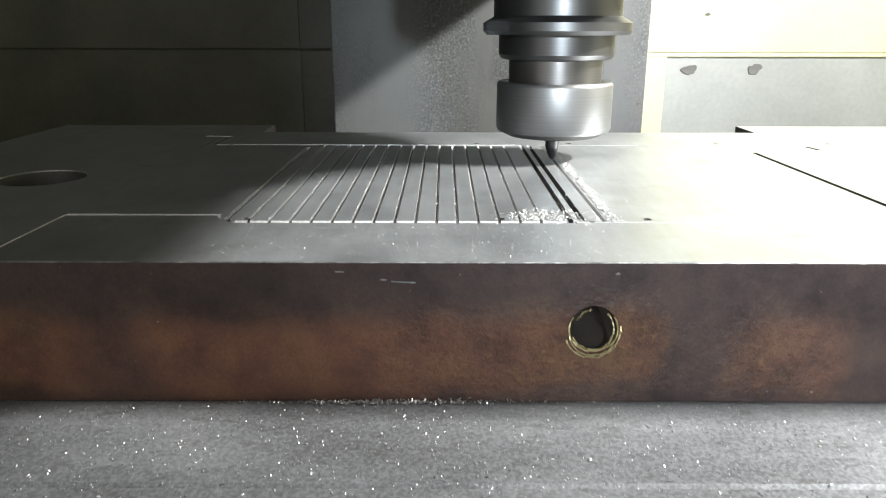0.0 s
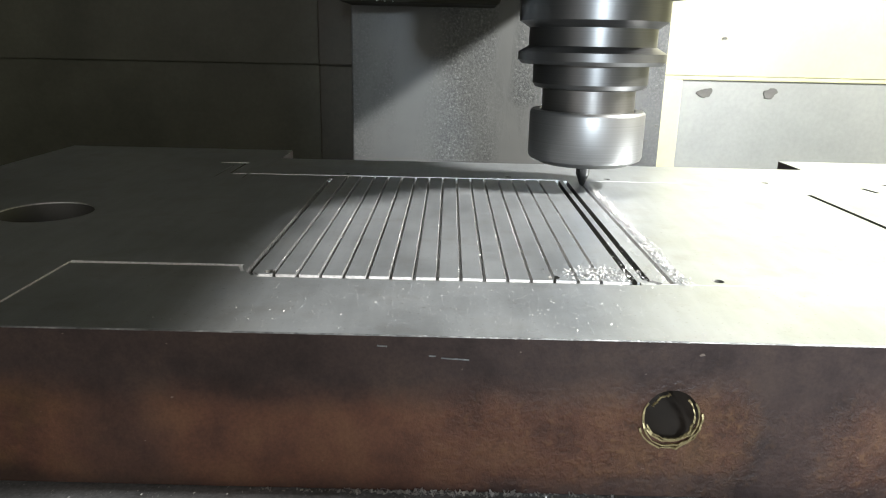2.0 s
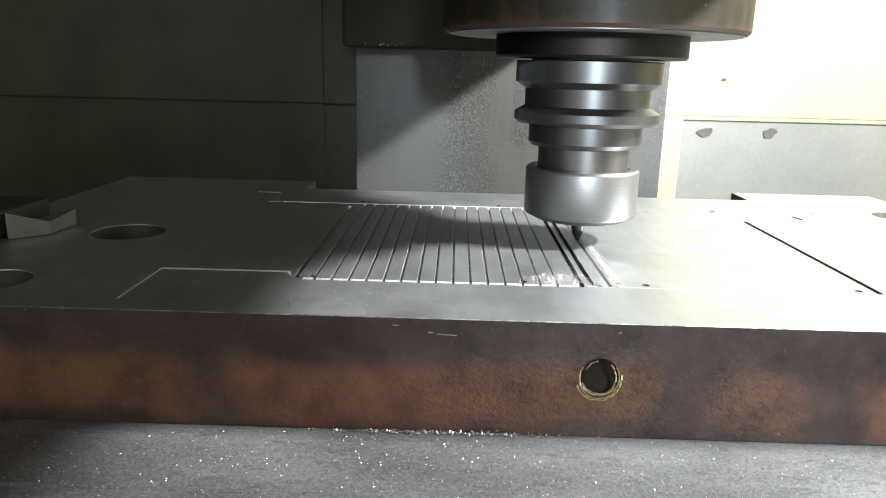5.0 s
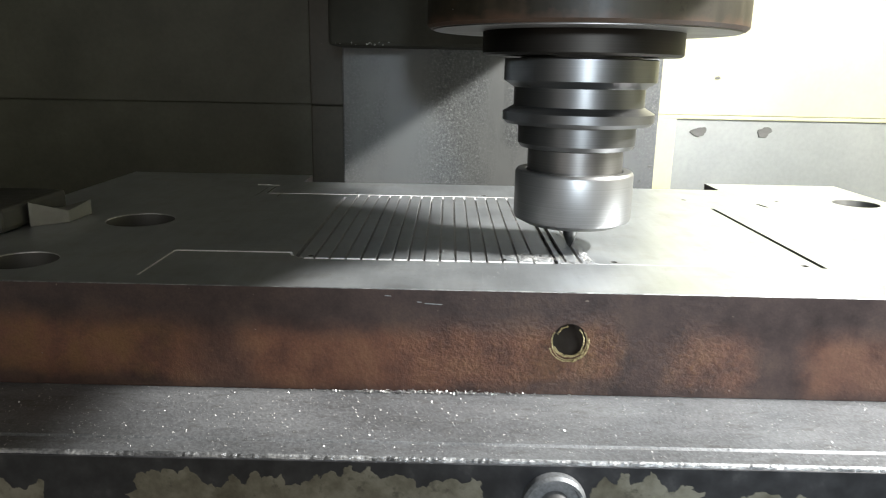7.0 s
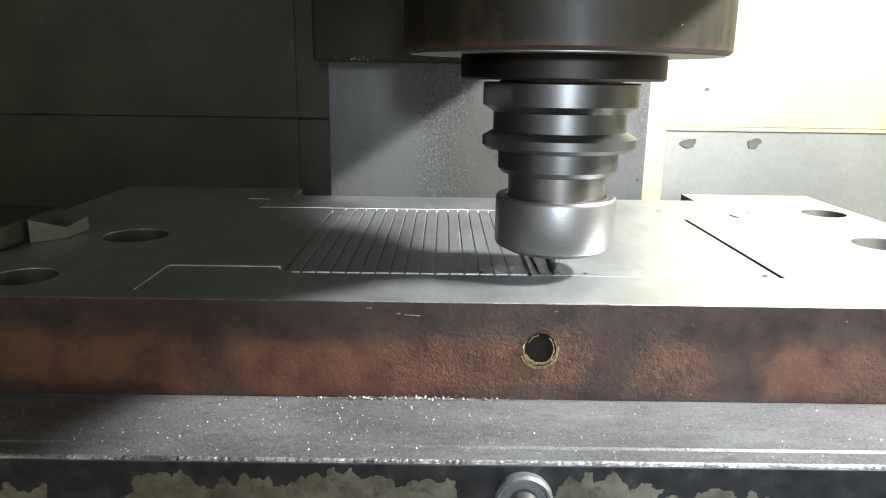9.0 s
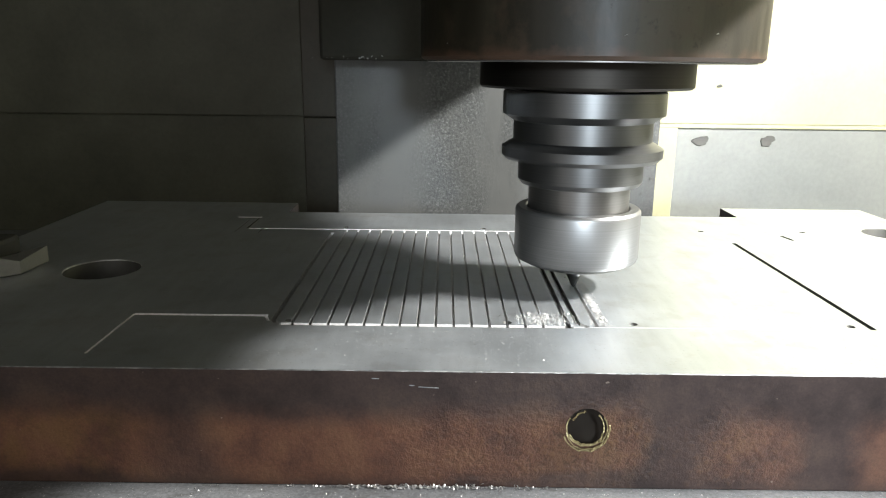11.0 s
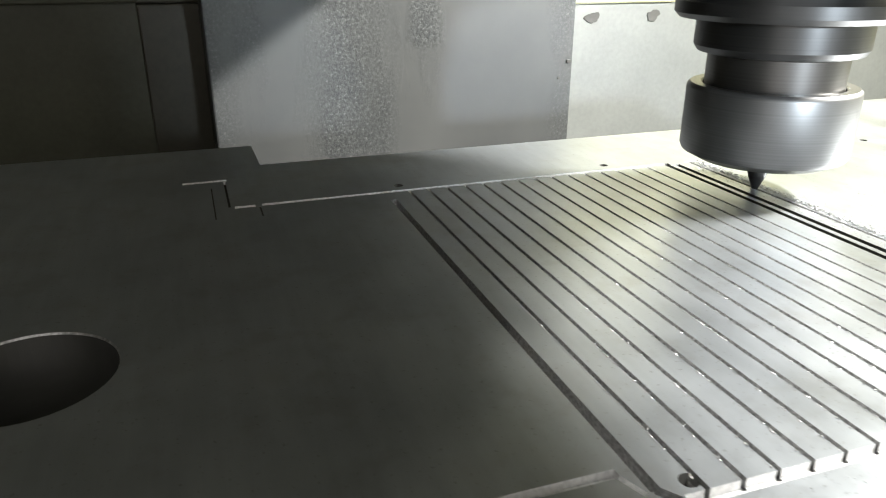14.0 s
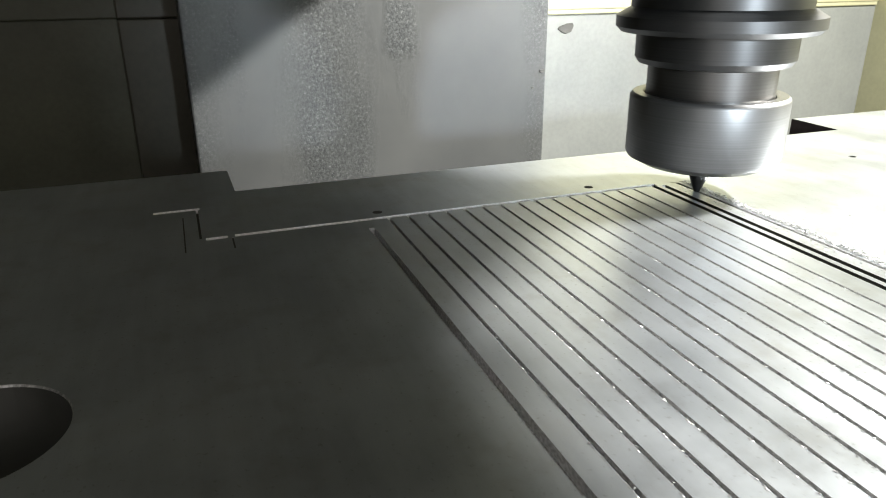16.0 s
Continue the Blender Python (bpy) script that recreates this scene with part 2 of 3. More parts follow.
def painted_sheet(name, low, high, rough=0.5, metal=0.0, grime=0.35):
    m = material(name, metal=metal)
    cloud = noise_of(m, 7, 6, 0.65)
    fine = noise_of(m, 210, 3)
    col = ramp(m, cloud, [(0.3, low), (0.68, high)])
    col = mix(m, grime, col, ramp(m, fine, [(0.3, 0.55), (0.65, 1.0)]), "MULTIPLY")
    return shade(m, col, ramp(m, fine, [(0.3, rough - 0.06), (0.7, rough + 0.08)]), fine, 0.06, 0.0005)


def turned_steel(name, value, rough, warm=0.0, metal=1.0):
    m = material(name, metal=metal)
    rings = noise_of(m, 30, 3, stretch=(0.02, 0.02, 60))
    smear = noise_of(m, 60, 4, stretch=(1, 1, 0.5))
    c = lambda k: (k * (1 + warm), k, k * (1 - warm))
    col = ramp(m, mix(m, 0.5, rings, smear), [(0.3, c(value * 0.72)), (0.7, c(value * 1.15))])
    return shade(m, col, ramp(m, smear, [(0.3, rough), (0.7, rough + 0.14)]), rings, 0.025, 0.0003)


def oily_housing():
    """Turned steel under a brown oil film, with vertical runs and rust along the lower lip."""
    m = material("oil_stained_housing", metal=0.0)
    m.node_tree.nodes["Principled BSDF"].inputs["Specular IOR Level"].default_value = 0.28
    runs = noise_of(m, 45, 5, 0.6, (1, 1, 0.12))
    spots = noise_of(m, 260, 4, 0.7)
    col = ramp(m, runs, [(0.34, (0.009, 0.0075, 0.0045)), (0.50, (0.016, 0.013, 0.008)), (0.66, (0.034, 0.028, 0.016))])
    col = mix(m, ramp(m, spots, [(0.58, 0.0), (0.68, 0.7)]), col, (0.012, 0.008, 0.006))
    col = mix(m, ramp(m, noise_of(m, 70, 6, 0.7, offset=(5, 2, 1)), [(0.52, 0.0), (0.66, 0.6)]), col, (0.034, 0.023, 0.014))
    tc = node(m, "ShaderNodeTexCoord")
    sep = node(m, "ShaderNodeSeparateXYZ")
    link(m, tc.outputs["Object"], sep.inputs[0])
    low = node(m, "ShaderNodeMath")
    low.operation = "MULTIPLY_ADD"
    link(m, noise_of(m, 120, 5, 0.65), low.inputs[0])
    low.inputs[1].default_value = 0.010
    link(m, sep.outputs["Z"], low.inputs[2])
    band = node(m, "ShaderNodeMapRange")
    link(m, low.outputs[0], band.inputs["Value"])
    band.inputs["From Min"].default_value, band.inputs["From Max"].default_value = 0.0995, 0.0965
    col = mix(m, mix(m, 1.0, band.outputs["Result"], 0.7, "MULTIPLY"), col, (0.060, 0.032, 0.020))
    return shade(m, col, ramp(m, runs, [(0.3, 0.35), (0.7, 0.6)]), spots, 0.12, 0.0005)


STEEL, CUT, LIT_CUT, EDGE, SCALE_BROWN = ground_steel(), cut_steel(), lit_cut(), worn_edge(), scale_brown()
TABLE, PAINT, COLUMN = table_steel(), table_paint(), column_sheet()
DARK_PANEL = painted_sheet("dark_olive_panel", (0.062, 0.064, 0.045), (0.118, 0.120, 0.086), 0.5)
POST_PAINT = painted_sheet("dark_brown_panel", (0.056, 0.052, 0.038), (0.088, 0.08, 0.058), 0.5)
RIGHT_LOW = painted_sheet("grey_sheet_steel", (0.28, 0.295, 0.285), (0.37, 0.385, 0.37), 0.42, 0.2, 0.2)
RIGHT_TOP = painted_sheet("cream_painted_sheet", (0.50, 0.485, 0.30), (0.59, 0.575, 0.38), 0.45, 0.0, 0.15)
HEAD = painted_sheet("dark_cast_iron", (0.019, 0.019, 0.015), (0.036, 0.035, 0.028), 0.7, 0.0)
HEAD.node_tree.nodes["Principled BSDF"].inputs["Specular IOR Level"].default_value = 0.15
HOUSING = oily_housing()
NOSE = turned_steel("blackened_steel", 0.03, 0.42, 0.10)
HOLDER = turned_steel("polished_tool_steel", 0.135, 0.29, 0.0, 0.93)
NUT = turned_steel("satin_steel", 0.27, 0.34, 0.0, 0.88)
NECK = turned_steel("oil_browned_steel", 0.19, 0.27, 0.035, 0.92)
RING = turned_steel("scuffed_bright_steel", 0.18, 0.38, 0.04, 0.8)
CARBIDE = turned_steel("carbide", 0.14, 0.3)
CHIP = material("bright_steel_chips", (0.58, 0.58, 0.58), 0.44, 0.7)
BRASS = material("yellow_burr", (0.36, 0.30, 0.16), 0.4, 0.7)
# Colour holds the shade of bores and groove sides; also used on the strap.
BORE = painted_sheet("shade_toned_steel", (0.05, 0.05, 0.046), (0.10, 0.10, 0.092), 0.55, 0.3)
DULL = painted_sheet("dull_worn_steel", (0.22, 0.22, 0.205), (0.38, 0.38, 0.36), 0.42, 0.4)
DEEP = painted_sheet("dark_brown_bore", (0.020, 0.015, 0.011), (0.05, 0.035, 0.024), 0.6, 0.2)
STAIN = painted_sheet("dark_grease", (0.08, 0.08, 0.074), (0.15, 0.15, 0.14), 0.5)


# ---- building helpers ----
def part(name, bm, mat, parent=None, label="", smooth=False):
    me = bpy.data.meshes.new(name)
    bmesh.ops.recalc_face_normals(bm, faces=bm.faces)
    bm.to_mesh(me)
    bm.free()
    for m in (mat if isinstance(mat, (list, tuple)) else [mat]):
        me.materials.append(m)
    if smooth:
        for p in me.polygons:
            p.use_smooth = True
        me.set_sharp_from_angle(angle=radians(32))
    ob = new(name, me)
    if parent is not None:
        ob.parent = parent
    if label:
        tagged(ob, label)
    return ob


def box(bm, x0, x1, y0, y1, z0, z1, bevel=0.0):
    m = Matrix.Translation(((x0 + x1) / 2, (y0 + y1) / 2, (z0 + z1) / 2)) @ Matrix.Diagonal((x1 - x0, y1 - y0, z1 - z0, 1))
    r = bmesh.ops.create_cube(bm, size=1, matrix=m)
    if bevel:
        edges = list({e for v in r["verts"] for e in v.link_edges})
        bmesh.ops.bevel(bm, geom=edges, offset=bevel, segments=2, affect="EDGES", profile=0.5)
    return bm


def prism(bm, outline, z0, z1):
    """A solid over a closed outline of (x, y)."""
    low = [bm.verts.new((x, y, z0)) for x, y in outline]
    high = [bm.verts.new((x, y, z1)) for x, y in outline]
    n = len(outline)
    bm.faces.new(low[::-1])
    bm.faces.new(high)
    for i in range(n):
        bm.faces.new((low[i], low[(i + 1) % n], high[(i + 1) % n], high[i]))
    return bm


def lathe(bm, profile, steps=64, turn=None):
    """A solid of revolution round z from (radius, height) pairs, closed at both ends."""
    rings = []
    for r, z in profile:
        rings.append([bm.verts.new((r * math.cos(2 * math.pi * i / steps), r * math.sin(2 * math.pi * i / steps), z)) for i in range(steps)])
    for a, b in zip(rings, rings[1:]):
        for i in range(steps):
            j = (i + 1) % steps
            bm.faces.new((a[i], a[j], b[j], b[i]))
    bm.faces.new(rings[0])
    bm.faces.new(rings[-1])
    if turn is not None:
        bmesh.ops.transform(bm, matrix=turn, verts=bm.verts)
    return bm


def extrude_x(bm, outline, x0, x1):
    """A bar along x from a closed outline of (y, z)."""
    a = [bm.verts.new((x0, y, z)) for y, z in outline]
    b = [bm.verts.new((x1, y, z)) for y, z in outline]
    n = len(outline)
    bm.faces.new(a)
    bm.faces.new(b[::-1])
    for i in range(n):
        bm.faces.new((a[i], b[i], b[(i + 1) % n], a[(i + 1) % n]))
    return bm


def cut(ob, cutters):
    """Take the solids of the bmesh cutters out of ob for good."""
    me = bpy.data.meshes.new("cutter")
    bmesh.ops.recalc_face_normals(cutters, faces=cutters.faces)
    cutters.to_mesh(me)
    cutters.free()
    tool = new("cutter", me)
    mod = ob.modifiers.new("cut", "BOOLEAN")
    mod.operation, mod.solver, mod.use_self, mod.object = "DIFFERENCE", "EXACT", True, tool
    done = bpy.data.meshes.new_from_object(ob.evaluated_get(bpy.context.evaluated_depsgraph_get()))
    ob.modifiers.clear()
    ob.data = done
    bpy.data.objects.remove(tool)
    bpy.data.meshes.remove(me)
    return ob


def structure(name, bm, mat, label, category="wall"):
    return tagged(part(name, bm, mat), label, category, kind="structure")


def thing(name, label, category, place=(0, 0, 0)):
    ob = new(name)
    ob.empty_display_size = 0.02
    ob.location = place
    return tagged(ob, label, category)


MOVING = []   # things that ride on the table

# ---- the machine's enclosure ----
WALL_Y, BACK_Y = 0.3885, 0.4858
structure("wall_column", box(bmesh.new(), -0.1560, 0.1460, WALL_Y, 0.60, -0.45, 0.95, 0.0015), COLUMN,
          "grey sheet steel column cover with dried coolant speckles")
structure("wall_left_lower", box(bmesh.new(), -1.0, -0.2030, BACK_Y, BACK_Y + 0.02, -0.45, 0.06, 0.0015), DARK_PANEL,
          "dark olive lower enclosure panel in shade")
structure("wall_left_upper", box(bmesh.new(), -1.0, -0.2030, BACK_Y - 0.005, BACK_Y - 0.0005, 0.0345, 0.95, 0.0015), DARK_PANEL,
          "dark olive upper enclosure panel in shade")
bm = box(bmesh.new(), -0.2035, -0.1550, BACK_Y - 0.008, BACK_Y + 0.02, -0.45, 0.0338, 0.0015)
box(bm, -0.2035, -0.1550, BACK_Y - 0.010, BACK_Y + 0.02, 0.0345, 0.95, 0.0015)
structure("trim_left_post", bm, POST_PAINT, "dark brown folded flange beside the column cover", "trim")
structure("wall_right_lower", box(bmesh.new(), 0.14, 0.64, BACK_Y, BACK_Y + 0.03, -0.45, 0.0312, 0.0005), RIGHT_LOW,
          "pale grey sheet steel lower back panel")
structure("wall_right_upper", box(bmesh.new(), 0.14, 0.64, BACK_Y - 0.004, BACK_Y + 0.03, 0.0315, 0.95, 0.001), RIGHT_TOP,
          "cream painted upper back panel under bright light")
bm = box(bmesh.new(), 0.143, 0.193, BACK_Y - 0.0030, BACK_Y + 0.001, -0.45, 0.0272, 0.0012)
box(bm, 0.143, 0.639, BACK_Y - 0.0028, BACK_Y + 0.001, 0.0268, 0.0318, 0.0012)
structure("trim_right_flange", bm, RIGHT_TOP,
          "cream folded flange round the grey panel", "trim")
structure("wall_right", box(bmesh.new(), 0.64, 0.67, -0.9, 0.55, -0.45, 0.95), RIGHT_TOP, "cream painted enclosure side wall")
structure("wall_left", box(bmesh.new(), -1.03, -1.0, -0.9, 0.55, -0.45, 0.95), DARK_PANEL, "dark enclosure side wall")
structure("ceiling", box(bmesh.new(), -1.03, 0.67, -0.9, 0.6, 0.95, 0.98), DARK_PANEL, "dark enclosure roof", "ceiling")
structure("floor", box(bmesh.new(), -1.03, 1.3, -1.6, 0.6, -0.48, -0.45), DARK_PANEL, "dark chip tray floor", "floor")


# ---- spindle head ----
def spindle_head():
    head = thing("spindle_head", "dark cast spindle head with an oil-stained steel nose", "spindle head")
    part("casting", box(bmesh.new(), -0.125, 0.108, -0.21, WALL_Y - 0.02, 0.1565, 0.55, 0.004), HEAD, head, "dark painted cast iron")
    # Added out of view: moves the head's shadow edge right on plate and table.
    part("shade_block", box(bmesh.new(), -0.127, 0.1175, -0.215, 0.060, 0.1567, 0.54, 0.004), HEAD, head, "unseen block that shades the plate and table")
    part("slide_cover", box(bmesh.new(), -0.156, -0.02, 0.31, WALL_Y - 0.012, 0.092, 0.6, 0.003), HEAD, head, "black slide cover")
    part("housing", lathe(bmesh.new(), [(0.058, 0.0905), (0.0628, 0.0905), (0.0641, 0.0918), (0.0641, 0.157)], 96), HOUSING, head,
         "brown oil-stained turned steel nose housing", True)
    bm = lathe(bmesh.new(), [(0.042, 0.0900), (0.0615, 0.0900), (0.0615, 0.0906), (0.042, 0.0906)], 96)
    part("face_ring", bm, RING, head, "bright worn face ring", True)
    return head


def spindle_tool():
    tool = thing("tool_holder", "spinning steel tool holder with collet nut and small engraving cutter", "tool holder")
    part("spindle_nose", lathe(bmesh.new(), [(0.036, 0.0806), (0.0400, 0.0806), (0.0410, 0.0815), (0.0410, 0.0915), (0.03, 0.0915)], 80), NOSE, tool,
         "blackened spindle nose", True)
    # taper shank flange: upper rim, V groove, lower rim
    bm = lathe(bmesh.new(), [(0.022, 0.0812), (0.0250, 0.0812), (0.0250, 0.0797), (0.0311, 0.0797), (0.0316, 0.0792), (0.0316, 0.0708),
                             (0.0272, 0.0680), (0.0272, 0.0606), (0.0316, 0.0580), (0.0316, 0.0547), (0.0300, 0.0531), (0.022, 0.0531)], 96)
    flange = part("flange", bm, HOLDER, tool, "polished V-grooved flange", True)
    slots = bmesh.new()
    for side in (-1, 1):
        box(slots, side * 0.034 - 0.0062, side * 0.034 + 0.0062, -0.008, 0.008, 0.0535 - 0.01, 0.09)
    cut(flange, slots)
    part("body", lathe(bmesh.new(), [(0.018, 0.0535), (0.0248, 0.0535), (0.0248, 0.0452), (0.0236, 0.0434), (0.0212, 0.0428), (0.018, 0.0428)], 80), HOLDER, tool, "", True)
    part("neck", lathe(bmesh.new(), [(0.010, 0.0432), (0.0202, 0.0432), (0.0202, 0.030), (0.010, 0.030)], 80), NECK, tool, "oil-browned neck", True)
    part("collet_nut", lathe(bmesh.new(), [(0.0206, 0.0300), (0.0206, 0.0334), (0.0212, 0.0338), (0.0242, 0.0338), (0.0250, 0.0330), (0.0252, 0.0322), (0.0252, 0.0142),
                                                 (0.0246, 0.0128), (0.0200, 0.0105), (0.0085, 0.0100), (0.0085, 0.02)], 96), NUT, tool, "satin steel collet nut", True)
    part("collet", lathe(bmesh.new(), [(0.0030, 0.0086), (0.0078, 0.0086), (0.0084, 0.0098), (0.0084, 0.016), (0.003, 0.016)], 48), NOSE, tool, "", True)
    part("cutter", lathe(bmesh.new(), [(0.0004, -0.0008), (0.0010, 0.0), (0.0027, 0.0042), (0.0030, 0.0052), (0.0030, 0.0125), (0.001, 0.0125)], 32), CARBIDE, tool,
         "dark carbide engraving cutter", True)
    return tool


spindle_head()
TOOL = spindle_tool()


# ---- table ----
TABLE_Z, TABLE_FRONT = -0.0388, -0.1985


def machine_table():
    table = thing("machine_table", "worn steel machine table with flaked cream paint on its front edge", "machine table")
    z, f = TABLE_Z, TABLE_FRONT
    outline = [(f + 0.0004, z - 0.0011), (f + 0.0007, z - 0.0004), (f + 0.0014, z), (f + 0.0085, z), (f + 0.0095, z - 0.0008), (f + 0.0105, z), (0.19, z), (0.19, z - 0.03),
               (f + 0.0006, z - 0.03)]
    # the front corner is nicked and rubbed, so its line wanders a little all along
    random.seed(11)
    stations = [-0.62] + [-0.40 + i * 0.0011 for i in range(728)] + [0.62]
    bm = bmesh.new()
    rows = []
    for x in stations:
        dz = random.gauss(0, 0.00016) - (random.uniform(0.0002, 0.0006) if random.random() < 0.06 else 0)
        wear = (dz, dz * 0.9 + random.gauss(0, 0.00010), 0)
        rows.append([bm.verts.new((x, y + (random.gauss(0, 0.00012) if k == 1 else 0), zz + (min(wear[k], 0.0002) if k < 3 else 0))) for k, (y, zz) in enumerate(outline)])
    n = len(outline)
    for a, b in zip(rows, rows[1:]):
        for i in range(n):
            face = bm.faces.new((a[i], b[i], b[(i + 1) % n], a[(i + 1) % n]))
            face.material_index = 1 if i < 2 else 0
    bm.faces.new(rows[0])
    bm.faces.new(rows[-1][::-1])
    part("table_top", bm, [TABLE, EDGE], table)
    part("front_face", box(bmesh.new(), -0.62, 0.62, f, f + 0.010, -0.135, z - 0.0012, 0.0003), PAINT, table, "flaked cream paint over dark iron")
    part("table_body", box(bmesh.new(), -0.60, 0.60, f + 0.0105, 0.185, -0.135, z - 0.0305), HEAD, table)
    turn = pose(-0.0203, f - 0.0002, -0.0515, 90)
    fitting = part("coupling", lathe(bmesh.new(), [(0.0042, -0.004), (0.0084, -0.004), (0.0096, 0.0004), (0.0096, 0.0026), (0.0088, 0.0036),
                                                     (0.0080, 0.0036), (0.0073, 0.0020), (0.0042, 0.0020)], 56, turn), TABLE, table, "round steel coupling", True)
    part("pin", lathe(bmesh.new(), [(0.0012, -0.002), (0.0045, -0.002), (0.0045, 0.0092), (0.0041, 0.0100), (0.0034, 0.0100), (0.0031, 0.0094), (0.0031, 0.003), (0.0012, 0.003)],
                      40, turn), NUT, fitting, "hollow steel pin", True)
    return table


MOVING.append(machine_table())


# ---- the machined plate ----
PLATE_FRONT, PLATE_LOW = -0.1523, -0.0386
RIB_PITCH = 0.00633


def disc(bm, x, y, r, depth, steps=20):
    m = bmesh.ops.create_cone(bm, cap_ends=True, segments=steps, radius1=r, radius2=r, depth=depth + 0.01,
                              matrix=Matrix.Translation((x, y, (0.01 - depth) / 2)))
    return m


def groove(bm, x0, y0, x1, y1, w, depth):
    dx, dy = x1 - x0, y1 - y0
    n = math.hypot(dx, dy)
    px, py = -dy / n * w / 2, dx / n * w / 2
    prism(bm, [(x0 + px, y0 + py), (x0 - px, y0 - py), (x1 - px, y1 - py), (x1 + px, y1 + py)], -depth, 0.004)


def machined_plate():
    plate = thing("steel_plate", "thick ground steel plate with milled grooves and rusty brown sides", "steel plate")
    outline = [(-0.275, PLATE_FRONT), (0.217, PLATE_FRONT), (0.217, 0.1112), (0.1262, 0.1112), (0.1262, 0.0825), (-0.150, 0.0825), (-0.150, 0.1128), (-0.275, 0.1128)]
    bm = prism(bmesh.new(), outline, PLATE_LOW, 0.0)
    rim = [e for e in bm.edges if all(abs(v.co.z) < 1e-6 for v in e.verts)]
    bmesh.ops.bevel(bm, geom=rim, offset=0.00028, segments=1, affect="EDGES", profile=0.5)
    body = part("plate_body", bm, [STEEL, CUT, SCALE_BROWN, BORE, EDGE, LIT_CUT, DEEP], plate)
    g = bmesh.new()
    top, low = 0.0360, -0.1130
    for i in range(15):
        x = -0.1075 + i * RIB_PITCH
        groove(g, x, top - 0.0002, x, low + 0.0002, 0.00095, 0.0023)
    groove(g, -0.1537, top + 0.0005, -0.0085, top + 0.0005, 0.0020, 0.0015)
    groove(g, -0.1618, top + 0.0002, -0.1557, top + 0.0002, 0.0020, 0.0015)
    groove(g, -0.1764, 0.0662, -0.1623, 0.0662, 0.0021, 0.0015)
    groove(g, -0.1632, 0.0652, -0.1632, top + 0.001, 0.0007, 0.0012)
    groove(g, -0.1676, 0.0585, -0.1676, 0.0270, 0.0004, 0.0001)
    groove(g, -0.1545, 0.0350, -0.1545, 0.0260, 0.0005, 0.00012)
    groove(g, -0.1115, low - 0.0004, -0.0085, low - 0.0004, 0.0024, 0.0017)
    groove(g, -0.0085, low - 0.0004, 0.093, low - 0.0004, 0.0005, 0.0002)
    groove(g, -0.0020, top + 0.0005, 0.048, top + 0.0005, 0.0006, 0.0003)
    groove(g, -0.1662, -0.1051, -0.1178, -0.1051, 0.0020, 0.0015)
    groove(g, -0.1662, -0.1051, -0.1662, -0.1418, 0.0009, 0.0007)
    groove(g, -0.1147, 0.0285, -0.1147, -0.1102, 0.0019, 0.0024)
    groove(g, -0.1147, -0.1100, -0.1125, -0.1130, 0.0018, 0.0024)
    groove(g, -0.1182, -0.1060, -0.1164, -0.1105, 0.0010, 0.0008)
    groove(g, -0.0102, top, -0.0102, low, 0.0019, 0.0024)
    groove(g, -0.0064, top - 0.001, -0.0064, -0.1100, 0.0020, 0.0024)
    groove(g, -0.0064, -0.1098, -0.0032, -0.1132, 0.0019, 0.0024)
    groove(g, 0.0, top, 0.0, low, 0.0013, 0.0017)
    groove(g, 0.0974, 0.0145, 0.0974, -0.1129, 0.0022, 0.0036)
    groove(g, 0.1304, 0.0325, 0.1322, 0.0225, 0.0022, 0.0036)
    for x, y in ((-0.1089, -0.1098), (-0.0314, -0.1095), (0.0134, -0.1097), (0.0908, -0.1096), (0.0895, 0.0418), (0.1466, 0.0422), (-0.0323, 0.0424),
                 (-0.1092, 0.0423), (0.0146, 0.0424)):
        disc(g, x, y, 0.0016, 0.010, 14)
    for x, y, r in ((-0.2044, -0.0474, 0.0158), (-0.2180, -0.1253, 0.0130), (0.1940, 0.0410, 0.0128), (0.1812, -0.0450, 0.0150)):
        disc(g, x, y, r, 0.009 if x < 0 else 0.026, 48)
        bmesh.ops.create_cone(g, cap_ends=True, segments=48, radius1=r - 0.0001, radius2=r + 0.0008, depth=0.0015, matrix=Matrix.Translation((x, y, 0.00015)))
    bmesh.ops.create_cone(g, cap_ends=True, segments=28, radius1=0.0061, radius2=0.0061, depth=0.06,
                          matrix=pose(-0.0101, PLATE_FRONT, -0.0177, 90))
    cut(body, g)
    for p in body.data.polygons:
        c, n = p.center, p.normal
        if c.z > -1e-5:
            p.material_index = 0
        elif c.z > -0.0003 and c.y < -0.15:
            p.material_index = 4
        elif -0.0012 < c.z < -1e-5 and c.x < -0.18 and abs(n.z) > 0.2:
            p.material_index = 1
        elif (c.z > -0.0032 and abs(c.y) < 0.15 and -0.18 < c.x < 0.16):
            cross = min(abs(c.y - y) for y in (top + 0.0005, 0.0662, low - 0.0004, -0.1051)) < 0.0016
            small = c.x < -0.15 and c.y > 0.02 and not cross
            # Lit and shaded copies of the groove steel: 5 pale, 3 dark, 1 plain.
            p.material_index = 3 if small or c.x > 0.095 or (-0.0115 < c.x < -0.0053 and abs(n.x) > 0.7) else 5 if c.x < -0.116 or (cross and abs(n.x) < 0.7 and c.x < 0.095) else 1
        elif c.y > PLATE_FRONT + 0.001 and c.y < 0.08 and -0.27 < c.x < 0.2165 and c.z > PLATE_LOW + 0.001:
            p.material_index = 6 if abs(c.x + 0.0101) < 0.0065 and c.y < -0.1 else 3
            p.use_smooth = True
        else:
            p.material_index = 2
    # torn burr round the bored hole
    random.seed(7)
    bm = bmesh.new()
